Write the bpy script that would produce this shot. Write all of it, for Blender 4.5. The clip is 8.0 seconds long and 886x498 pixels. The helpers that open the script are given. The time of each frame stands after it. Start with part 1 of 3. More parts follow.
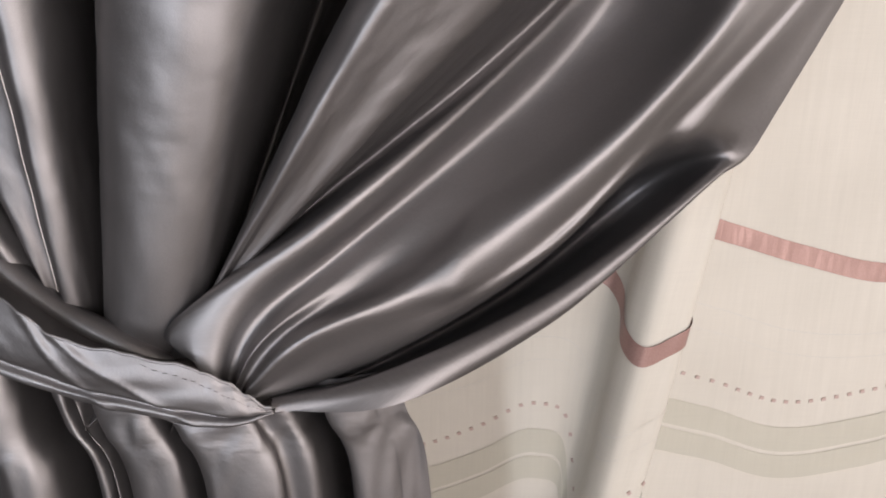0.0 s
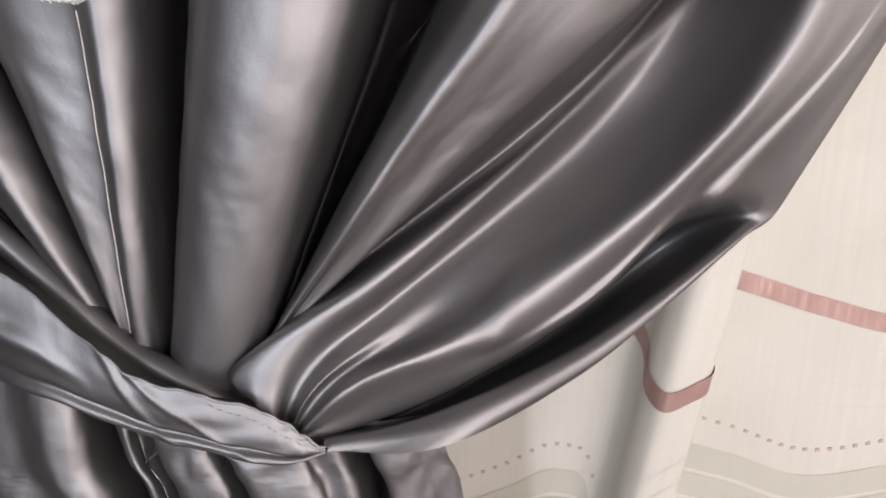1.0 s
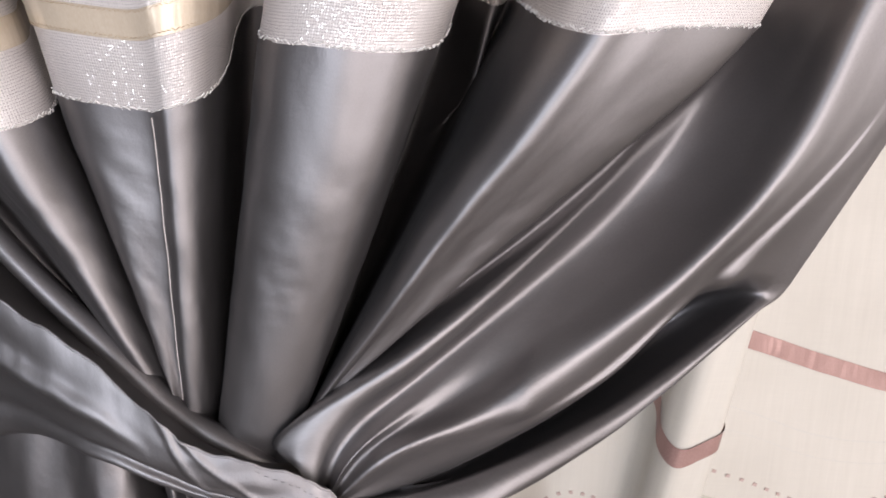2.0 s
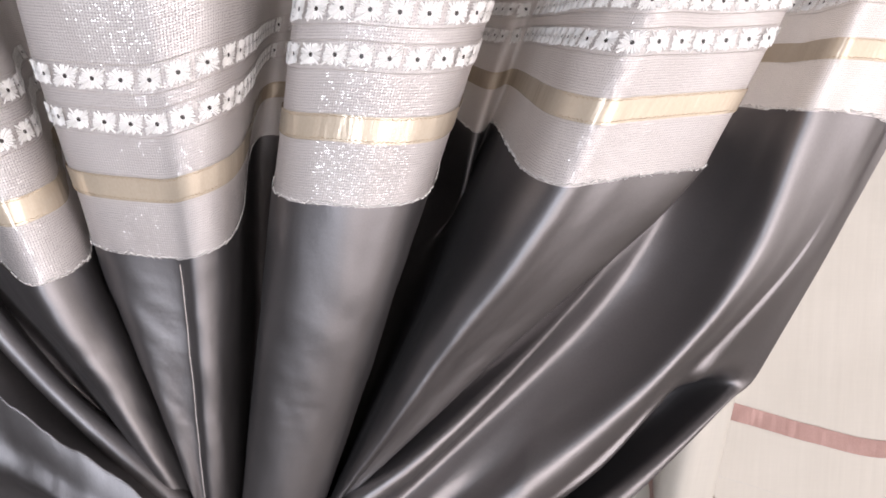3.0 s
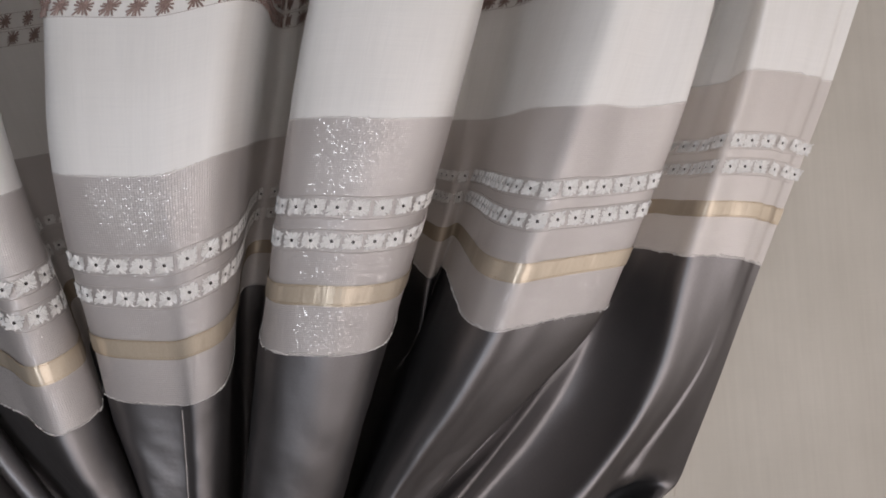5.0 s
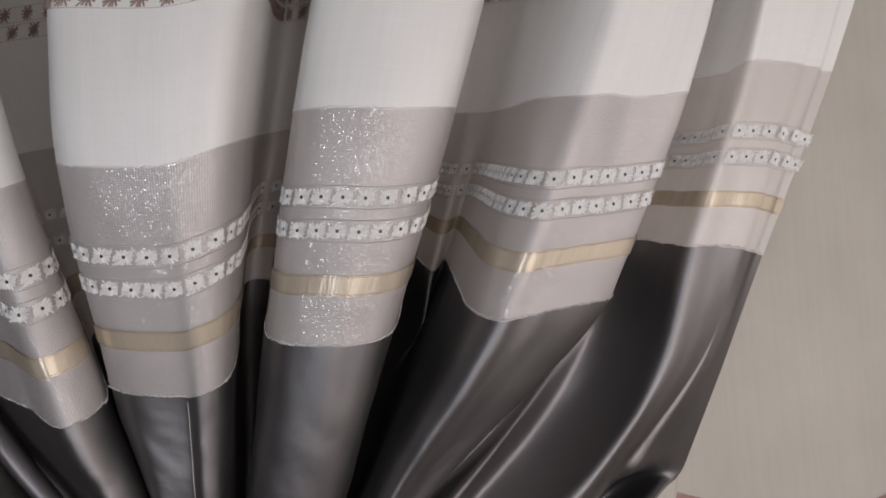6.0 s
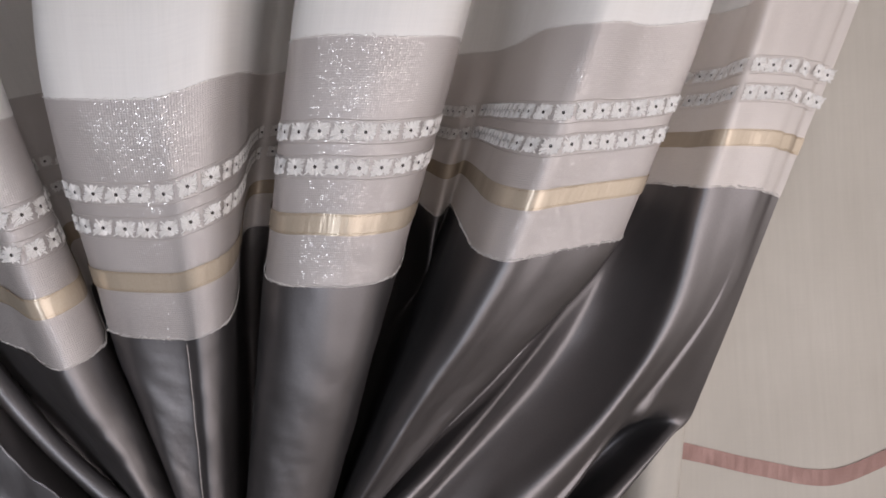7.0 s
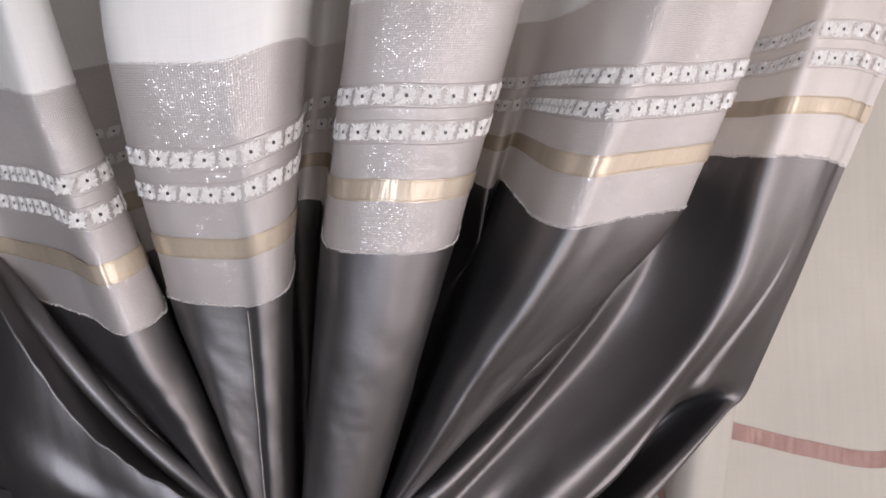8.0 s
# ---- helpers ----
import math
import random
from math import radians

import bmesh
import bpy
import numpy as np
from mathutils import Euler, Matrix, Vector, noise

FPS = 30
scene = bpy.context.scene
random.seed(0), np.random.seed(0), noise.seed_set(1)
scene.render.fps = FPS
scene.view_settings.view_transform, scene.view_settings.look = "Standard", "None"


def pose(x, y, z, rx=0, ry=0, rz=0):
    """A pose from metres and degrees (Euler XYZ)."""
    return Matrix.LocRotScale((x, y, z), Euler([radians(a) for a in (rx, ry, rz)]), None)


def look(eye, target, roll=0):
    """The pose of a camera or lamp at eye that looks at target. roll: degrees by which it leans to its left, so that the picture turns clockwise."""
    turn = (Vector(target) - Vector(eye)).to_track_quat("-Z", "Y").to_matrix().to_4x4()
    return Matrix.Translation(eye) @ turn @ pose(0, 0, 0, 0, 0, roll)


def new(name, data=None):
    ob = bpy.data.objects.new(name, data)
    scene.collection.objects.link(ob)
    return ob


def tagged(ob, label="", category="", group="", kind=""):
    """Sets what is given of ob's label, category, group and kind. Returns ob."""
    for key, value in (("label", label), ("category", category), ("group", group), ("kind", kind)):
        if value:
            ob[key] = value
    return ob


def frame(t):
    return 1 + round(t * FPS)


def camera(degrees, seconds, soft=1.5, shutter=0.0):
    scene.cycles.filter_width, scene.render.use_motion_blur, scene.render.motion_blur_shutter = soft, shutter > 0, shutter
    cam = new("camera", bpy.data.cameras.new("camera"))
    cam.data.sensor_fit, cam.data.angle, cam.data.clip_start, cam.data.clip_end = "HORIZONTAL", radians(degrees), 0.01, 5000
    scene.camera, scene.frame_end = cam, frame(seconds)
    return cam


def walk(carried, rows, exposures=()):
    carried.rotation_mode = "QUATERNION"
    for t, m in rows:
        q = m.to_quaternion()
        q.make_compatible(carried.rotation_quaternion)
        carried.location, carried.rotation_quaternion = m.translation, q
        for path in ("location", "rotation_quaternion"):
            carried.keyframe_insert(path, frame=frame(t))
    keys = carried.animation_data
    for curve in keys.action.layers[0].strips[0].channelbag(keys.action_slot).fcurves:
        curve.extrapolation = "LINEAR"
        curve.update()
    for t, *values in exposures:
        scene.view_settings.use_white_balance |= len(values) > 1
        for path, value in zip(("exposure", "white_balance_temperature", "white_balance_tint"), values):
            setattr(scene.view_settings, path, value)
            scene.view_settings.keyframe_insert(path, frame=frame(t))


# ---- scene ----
cam = camera(71.1, 8.0, soft=1.8)
EXPOSURES = [(0, 0.36, 6750, 13), (1.0, 0.48, 6600, 13), (1.7, 0.52, 6550, 14), (3, 0.42, 6550, 15), (3.5, -0.06, 6700, 15), (4.0, -0.32, 6650, 14), (4.5, -0.52, 6650, 13),
             (6.5, -0.68, 6650, 14), (7.0, -0.44, 6600, 15), (8, -0.12, 6550, 16)]
PATH = [
    (0, (0.001, -0.008, 1.283), (-0.018, 1.924, 0.767), -0.0),
    (0.5, (-0.02, -0.026, 1.309), (-0.068, 1.918, 0.843), 0.3),
    (1, (-0.032, -0.042, 1.313), (-0.081, 1.912, 0.888), 1.1),
    (1.5, (-0.058, -0.064, 1.349), (-0.123, 1.894, 0.944), 2.4),
    (3, (-0.057, -0.131, 1.462), (-0.115, 1.855, 1.237), -0.2),
    (3.5, (-0.065, -0.206, 1.539), (-0.077, 1.792, 1.444), -1.6),
    (4, (-0.031, -0.248, 1.569), (-0.006, 1.752, 1.609), -2.5),
    (4.5, (-0.029, -0.268, 1.54), (0.002, 1.729, 1.636), -2.6),
    (6, (-0.045, -0.271, 1.503), (0.01, 1.725, 1.604), -3.1),
    (6.5, (-0.039, -0.253, 1.496), (0.002, 1.745, 1.553), -3.1),
    (7, (-0.043, -0.246, 1.476), (-0.016, 1.754, 1.464), -3.2),
    (7.5, (-0.053, -0.242, 1.469), (-0.038, 1.758, 1.422), -3.3),
    (8, (-0.089, -0.239, 1.456), (-0.127, 1.76, 1.41), -3.0),
]
walk(cam, [(t, look(eye, target, roll)) for t, eye, target, roll in PATH], EXPOSURES)

# ---- world and lamps ----
world = bpy.data.worlds.new("room_air")
scene.world = world
world.use_nodes = True
world.node_tree.nodes["Background"].inputs[0].default_value = (1.0, 0.95, 0.9, 1)
world.node_tree.nodes["Background"].inputs[1].default_value = 0.02


def area_lamp(name, eye, target, size, power, colour):
    data = bpy.data.lights.new(name, "AREA")
    data.shape, data.size, data.size_y = "RECTANGLE", size[0], size[1]
    data.energy, data.color = power, colour
    ob = new(name, data)
    ob.matrix_world = look(eye, target)
    return ob


# Broad unseen panel added as front fill; no window is modelled here.
area_lamp("front_fill_light", (0.68, -1.57, 1.15), (0.55, 0.5, 1.2), (2.6, 1.9), 71, (1.0, 0.962, 0.965))
# Narrow unseen strip added to streak cool highlights along the satin ridges.
area_lamp("ridge_streak_light", (-0.66, -1.52, 1.35), (-0.1, 0.5, 1.3), (0.16, 1.5), 20.0, (0.80, 0.89, 1.0))
# Unseen fill added on the right to lift right-facing satin to mid grey.
area_lamp("east_fill_light", (2.27, -0.55, 1.2), (0.2, -0.55, 1.2), (1.9, 1.9), 11, (1.0, 0.965, 0.93))


# ---- materials ----
def material(name):
    m = bpy.data.materials.new(name)
    m.use_nodes = True
    nt = m.node_tree
    return m, nt, nt.nodes["Principled BSDF"]


def node(nt, kind, **values):
    n = nt.nodes.new(kind)
    for key, value in values.items():
        n.inputs[key.replace("_", " ")].default_value = value
    return n


def mapped(nt, scale, coord="UV"):
    c = nt.nodes.new("ShaderNodeTexCoord")
    m = nt.nodes.new("ShaderNodeMapping")
    m.inputs["Scale"].default_value = scale
    nt.links.new(c.outputs[coord], m.inputs["Vector"])
    return m.outputs["Vector"]


def ramp(nt, fac, stops):
    r = nt.nodes.new("ShaderNodeValToRGB")
    while len(r.color_ramp.elements) < len(stops):
        r.color_ramp.elements.new(0.5)
    for e, (p, c) in zip(r.color_ramp.elements, stops):
        e.position, e.color = p, (*c, 1)
    nt.links.new(fac, r.inputs[0])
    return r.outputs[0]


def math_node(nt, op, a, b):
    n = nt.nodes.new("ShaderNodeMath")
    n.operation = op
    for i, v in enumerate((a, b)):
        if isinstance(v, (int, float)):
            n.inputs[i].default_value = v
        else:
            nt.links.new(v, n.inputs[i])
    return n.outputs[0]


def satin(name, dark, light, rough, metal, grain=0.16, crumple=0.18, folds=(22, 13)):
    m, nt, b = material(name)
    big = node(nt, "ShaderNodeTexNoise", Scale=6.0, Detail=4.0)
    nt.links.new(mapped(nt, (1, 1, 1)), big.inputs["Vector"])
    weft = node(nt, "ShaderNodeTexNoise", Scale=1.0, Detail=3.0)
    nt.links.new(mapped(nt, (560, 330, 1)), weft.inputs["Vector"])
    pucker = node(nt, "ShaderNodeTexNoise", Scale=1.0, Detail=3.0, Roughness=0.55)
    nt.links.new(mapped(nt, (*folds, 1)), pucker.inputs["Vector"])
    mixed = math_node(nt, "ADD", math_node(nt, "MULTIPLY", big.outputs[0], 0.6), math_node(nt, "MULTIPLY", weft.outputs[0], 0.4))
    nt.links.new(ramp(nt, mixed, [(0.3, dark), (0.7, light)]), b.inputs["Base Color"])
    b.inputs["Metallic"].default_value = metal
    b.inputs["Specular Tint"].default_value = (0.35, 0.35, 0.35, 1)
    rr = math_node(nt, "ADD", math_node(nt, "MULTIPLY", weft.outputs[0], grain), rough - grain / 2)
    nt.links.new(rr, b.inputs["Roughness"])
    h = math_node(nt, "ADD", math_node(nt, "MULTIPLY", pucker.outputs[0], crumple), math_node(nt, "MULTIPLY", weft.outputs[0], grain * 0.35))
    bump = node(nt, "ShaderNodeBump", Strength=0.3, Distance=0.003)
    nt.links.new(h, bump.inputs["Height"])
    nt.links.new(bump.outputs[0], b.inputs["Normal"])
    return m


def sheer(name, dark, light, alpha, rough, weave=900.0, glow=0.25):
    """Light woven cloth: lets some light straight through and scatters some to its far side."""
    m, nt, b = material(name)
    big = node(nt, "ShaderNodeTexNoise", Scale=5.0, Detail=4.0)
    nt.links.new(mapped(nt, (1, 1, 1)), big.inputs["Vector"])
    warp = node(nt, "ShaderNodeTexNoise", Scale=1.0, Detail=3.0)
    nt.links.new(mapped(nt, (weave, 18, 1)), warp.inputs["Vector"])
    weft = node(nt, "ShaderNodeTexNoise", Scale=1.0, Detail=3.0)
    nt.links.new(mapped(nt, (18, weave, 1)), weft.inputs["Vector"])
    threads = math_node(nt, "ADD", math_node(nt, "MULTIPLY", warp.outputs[0], 0.5), math_node(nt, "MULTIPLY", weft.outputs[0], 0.5))
    streak = node(nt, "ShaderNodeTexNoise", Scale=1.0, Detail=4.0)
    nt.links.new(mapped(nt, (90, 3, 1)), streak.inputs["Vector"])
    soft = math_node(nt, "ADD", math_node(nt, "MULTIPLY", big.outputs[0], 0.45), math_node(nt, "MULTIPLY", streak.outputs[0], 0.22))
    mixed = math_node(nt, "ADD", soft, math_node(nt, "MULTIPLY", threads, 0.33))
    colour = ramp(nt, mixed, [(0.32, dark), (0.68, light)])
    nt.links.new(colour, b.inputs["Base Color"])
    b.inputs["Roughness"].default_value = rough
    b.inputs["Sheen Weight"].default_value = 0.15
    bump = node(nt, "ShaderNodeBump", Strength=0.3, Distance=0.001)
    nt.links.new(threads, bump.inputs["Height"])
    nt.links.new(bump.outputs[0], b.inputs["Normal"])
    tl = nt.nodes.new("ShaderNodeBsdfTranslucent")
    nt.links.new(colour, tl.inputs[0])
    tr = nt.nodes.new("ShaderNodeBsdfTransparent")
    m1, m2 = nt.nodes.new("ShaderNodeMixShader"), nt.nodes.new("ShaderNodeMixShader")
    m1.inputs[0].default_value = glow
    nt.links.new(b.outputs[0], m1.inputs[1])
    nt.links.new(tl.outputs[0], m1.inputs[2])
    holes = math_node(nt, "ADD", math_node(nt, "MULTIPLY", threads, 0.3), 1.0 - alpha - 0.15)
    nt.links.new(holes, m2.inputs[0])
    nt.links.new(m1.outputs[0], m2.inputs[1])
    nt.links.new(tr.outputs[0], m2.inputs[2])
    nt.links.new(m2.outputs[0], nt.nodes["Material Output"].inputs[0])
    return m


def lurex(name):
    """Open plain weave with a metallic thread that sparkles where single cells face the light."""
    m, nt, b = material(name)
    uv = mapped(nt, (1, 1, 1))
    cells = node(nt, "ShaderNodeTexVoronoi", Scale=430.0, Randomness=0.12)
    cells.voronoi_dimensions = "2D"
    nt.links.new(uv, cells.inputs["Vector"])
    big = node(nt, "ShaderNodeTexNoise", Scale=9.0, Detail=4.0)
    nt.links.new(uv, big.inputs["Vector"])
    tone = math_node(nt, "ADD", math_node(nt, "MULTIPLY", big.outputs[0], 0.35), math_node(nt, "MULTIPLY", cells.outputs["Distance"], 0.75))
    nt.links.new(ramp(nt, tone, [(0.22, (0.93, 0.875, 0.85)), (0.72, (0.64, 0.58, 0.56))]), b.inputs["Base Color"])
    b.inputs["Roughness"].default_value = 0.5
    b.inputs["Metallic"].default_value = 0.15
    bump = node(nt, "ShaderNodeBump", Strength=0.5, Distance=0.0006)
    bump.invert = True
    nt.links.new(cells.outputs["Distance"], bump.inputs["Height"])
    nt.links.new(bump.outputs[0], b.inputs["Normal"])
    # metallic thread: tilted at random cell by cell
    geo = nt.nodes.new("ShaderNodeNewGeometry")
    tilt = nt.nodes.new("ShaderNodeVectorMath")
    tilt.operation = "MULTIPLY_ADD"
    nt.links.new(cells.outputs["Color"], tilt.inputs[0])
    tilt.inputs[1].default_value = (0.5, 0.5, 0.5)
    tilt.inputs[2].default_value = (-0.25, -0.25, -0.25)
    add = nt.nodes.new("ShaderNodeVectorMath")
    nt.links.new(geo.outputs["Normal"], add.inputs[0])
    nt.links.new(tilt.outputs[0], add.inputs[1])
    nrm = nt.nodes.new("ShaderNodeVectorMath")
    nrm.operation = "NORMALIZE"
    nt.links.new(add.outputs[0], nrm.inputs[0])
    gl = nt.nodes.new("ShaderNodeBsdfGlossy")
    gl.inputs["Color"].default_value = (0.95, 0.9, 0.86, 1)
    gl.inputs["Roughness"].default_value = 0.22
    nt.links.new(nrm.outputs[0], gl.inputs["Normal"])
    near = math_node(nt, "LESS_THAN", cells.outputs["Distance"], 0.34)
    m0 = nt.nodes.new("ShaderNodeMixShader")
    nt.links.new(math_node(nt, "MULTIPLY", near, 0.25), m0.inputs[0])
    nt.links.new(b.outputs[0], m0.inputs[1])
    nt.links.new(gl.outputs[0], m0.inputs[2])
    tl = nt.nodes.new("ShaderNodeBsdfTranslucent")
    tl.inputs[0].default_value = (0.62, 0.56, 0.52, 1)
    m1 = nt.nodes.new("ShaderNodeMixShader")
    m1.inputs[0].default_value = 0.2
    nt.links.new(m0.outputs[0], m1.inputs[1])
    nt.links.new(tl.outputs[0], m1.inputs[2])
    tr = nt.nodes.new("ShaderNodeBsdfTransparent")
    m2 = nt.nodes.new("ShaderNodeMixShader")
    gap = math_node(nt, "GREATER_THAN", cells.outputs["Distance"], 0.5)
    nt.links.new(math_node(nt, "ADD", math_node(nt, "MULTIPLY", gap, 0.4), 0.17), m2.inputs[0])
    nt.links.new(m1.outputs[0], m2.inputs[1])
    nt.links.new(tr.outputs[0], m2.inputs[2])
    nt.links.new(m2.outputs[0], nt.nodes["Material Output"].inputs[0])
    return m


def thread(name, dark, light, rough=0.45):
    m, nt, b = material(name)
    n = node(nt, "ShaderNodeTexNoise", Scale=900.0, Detail=2.0)
    nt.links.new(mapped(nt, (1, 1, 1), "Object"), n.inputs["Vector"])
    nt.links.new(ramp(nt, n.outputs[0], [(0.3, dark), (0.7, light)]), b.inputs["Base Color"])
    b.inputs["Roughness"].default_value = rough
    return m


def plaster(name, dark, light):
    m, nt, b = material(name)
    n = node(nt, "ShaderNodeTexNoise", Scale=3.0, Detail=8.0)
    nt.links.new(mapped(nt, (1, 1, 1), "Object"), n.inputs["Vector"])
    nt.links.new(ramp(nt, n.outputs[0], [(0.3, dark), (0.7, light)]), b.inputs["Base Color"])
    b.inputs["Roughness"].default_value = 0.85
    bump = node(nt, "ShaderNodeBump", Strength=0.2, Distance=0.002)
    nt.links.new(n.outputs[0], bump.inputs["Height"])
    nt.links.new(bump.outputs[0], b.inputs["Normal"])
    return m


SATIN = satin("grey_satin", (0.180, 0.169, 0.169), (0.250, 0.236, 0.236), 0.46, 0.90, 0.28, 0.75, (26, 17))
GOLD = satin("gold_ribbon_satin", (0.53, 0.44, 0.335), (0.64, 0.55, 0.44), 0.27, 0.35, 0.01, 1.6, (48, 9))
PINK = satin("dusty_pink_satin", (0.28, 0.165, 0.145), (0.43, 0.28, 0.25), 0.33, 0.2, 0.02, 1.4, (60, 14))
LUREX = lurex("lurex_voile")
CREAM = sheer("cream_voile", (0.80, 0.775, 0.74), (0.93, 0.91, 0.885), 0.97, 0.45, 700.0, 0.08)
LINEN = sheer("cream_linen_voile", (0.57, 0.53, 0.465), (0.69, 0.645, 0.575), 0.95, 0.7, 500.0, 0.15)
WAVE = sheer("grey_green_weave", (0.47, 0.44, 0.37), (0.56, 0.53, 0.45), 0.93, 0.75, 500.0, 0.1)
WHITE_THREAD = thread("white_embroidery_thread", (0.70, 0.68, 0.65), (0.86, 0.84, 0.82))
BROWN_THREAD = thread("brown_embroidery_thread", (0.20, 0.13, 0.11), (0.36, 0.26, 0.23))
DARK_THREAD = thread("dark_seam_thread", (0.035, 0.03, 0.03), (0.08, 0.07, 0.065))
SILVER_THREAD = thread("silver_selvedge_thread", (0.55, 0.52, 0.5), (0.85, 0.83, 0.8), 0.25)
PALE_THREAD = thread("pale_grey_line_thread", (0.52, 0.49, 0.44), (0.62, 0.59, 0.54))
TUCK_THREAD = thread("tuck_thread", (0.46, 0.41, 0.385), (0.56, 0.51, 0.48))
RIBBON_THREAD = thread("ribbon_thread", (0.22, 0.15, 0.09), (0.32, 0.23, 0.14))
# Near-black disc colour, painted for the shade inside the white eyelets.
HOLE_SHADE = thread("eyelet_hole_shade", (0.02, 0.016, 0.014), (0.05, 0.04, 0.035))
WALL = plaster("warm_white_plaster", (0.64, 0.61, 0.58), (0.72, 0.69, 0.66))
# Unseen ceiling darkened to keep its bounce off the upturned satin.
CEILING = plaster("dark_no_bounce_ceiling", (0.16, 0.14, 0.12), (0.20, 0.18, 0.16))
FLOOR = plaster("brown_floor", (0.07, 0.05, 0.038), (0.12, 0.09, 0.065))
# Unseen walls darkened so left-facing satin reflects black; no panelling is known.
NO_BOUNCE_WALL = plaster("dark_no_bounce_wall", (0.018, 0.014, 0.011), (0.03, 0.024, 0.02))


# ---- mesh helpers ----
def thing(name, place, label, category):
    ob = new(name)
    ob.location = place
    return tagged(ob, label, category)


def adopt(ob, parent):
    if parent is not None:
        ob.parent = parent
        ob.matrix_parent_inverse = Matrix.Translation(parent.matrix_world.translation).inverted() if parent.parent else Matrix.Translation(parent.location).inverted()


def part(name, bm, mat, parent, label=""):
    me = bpy.data.meshes.new(name)
    bm.to_mesh(me)
    bm.free()
    me.materials.append(mat)
    ob = new(name, me)
    adopt(ob, parent)
    return tagged(ob, label)


def grid_part(name, pts, uv, mat, parent, label="", thick=0.0, smooth=True):
    """A cloth from a (rows, columns, 3) grid with a uv in metres."""
    r, c = pts.shape[:2]
    idx = np.arange(r * c).reshape(r, c)
    quads = np.stack([idx[:-1, :-1], idx[:-1, 1:], idx[1:, 1:], idx[1:, :-1]], -1).reshape(-1, 4)
    me = bpy.data.meshes.new(name)
    me.from_pydata(pts.reshape(-1, 3).tolist(), [], quads.tolist())
    layer = me.uv_layers.new(name="UVMap")
    layer.data.foreach_set("uv", uv.reshape(-1, 2)[quads.reshape(-1)].astype(np.float32).ravel())
    me.polygons.foreach_set("use_smooth", [smooth] * len(quads))
    me.materials.append(mat)
    ob = new(name, me)
    if thick:
        s = ob.modifiers.new("thickness", "SOLIDIFY")
        s.thickness, s.offset = thick, 0.0
    adopt(ob, parent)
    return tagged(ob, label)


def spline(knots, pts, at):
    """Cubic through pts (along the first axis) at uneven knots, sampled at the values at."""
    knots, pts = np.asarray(knots, float), np.asarray(pts, float)
    h = np.diff(knots).reshape((-1,) + (1,) * (pts.ndim - 1))
    d = np.diff(pts, axis=0) / h
    tan = np.empty_like(pts)
    tan[1:-1] = (d[:-1] * h[1:] + d[1:] * h[:-1]) / (h[1:] + h[:-1])
    tan[0], tan[-1] = d[0], d[-1]
    i = np.clip(np.searchsorted(knots, at, side="right") - 1, 0, len(knots) - 2)
    hh = h[i]
    t = ((np.asarray(at) - knots[i]) / np.diff(knots)[i]).reshape((-1,) + (1,) * (pts.ndim - 1))
    t2, t3 = t * t, t * t * t
    return (2 * t3 - 3 * t2 + 1) * pts[i] + (t3 - 2 * t2 + t) * hh * tan[i] + (3 * t2 - 2 * t3) * pts[i + 1] + (t3 - t2) * hh * tan[i + 1]


def normals(p):
    a = np.gradient(p, axis=1)
    b = np.gradient(p, axis=0)
    n = np.cross(a, b)
    n /= np.linalg.norm(n, axis=-1, keepdims=True) + 1e-12
    return n


# ---- the room ----
def box(bm, lo, hi):
    m = Matrix.LocRotScale([(a + b) / 2 for a, b in zip(lo, hi)], None, [b - a for a, b in zip(lo, hi)])
    bmesh.ops.create_cube(bm, size=1, matrix=m)


def slab(name, lo, hi, mat, label, category):
    bm = bmesh.new()
    box(bm, lo, hi)
    return tagged(part(name, bm, mat, None), label, category, kind="structure")


X0, X1, Y0, Y1, H = -1.5, 2.3, -1.6, 1.0, 2.4
slab("floor", (X0 - 0.1, Y0 - 0.1, -0.1), (X1 + 0.1, Y1 + 0.1, 0), FLOOR, "plain brown floor under the curtains", "floor")
slab("ceiling", (X0 - 0.1, Y0 - 0.1, H), (X1 + 0.1, Y1 + 0.1, H + 0.1), CEILING, "plain unseen ceiling, kept dark so upturned satin stays dim", "ceiling")
slab("wall_north", (X0, Y1, 0), (X1, Y1 + 0.1, H), WALL, "plain warm white wall behind the curtains", "wall")
slab("wall_south", (X0, Y0 - 0.1, 0), (X1, Y0, H), NO_BOUNCE_WALL, "plain unseen wall, kept dark for the satin's reflections", "wall")
slab("wall_west", (X0 - 0.1, Y0 - 0.1, 0), (X0, Y1 + 0.1, H), NO_BOUNCE_WALL, "plain unseen wall, kept dark for the satin's reflections", "wall")
slab("wall_east", (X1, Y0 - 0.1, 0), (X1 + 0.1, Y1 + 0.1, H), WALL, "plain warm white plaster wall", "wall")

# ---- the draped front curtain ----
curtain = thing("draped_curtain", (-0.2, 0.55, 0.0), "grey satin, lurex and cream voile curtain gathered in deep folds", "curtain")
LINES = []


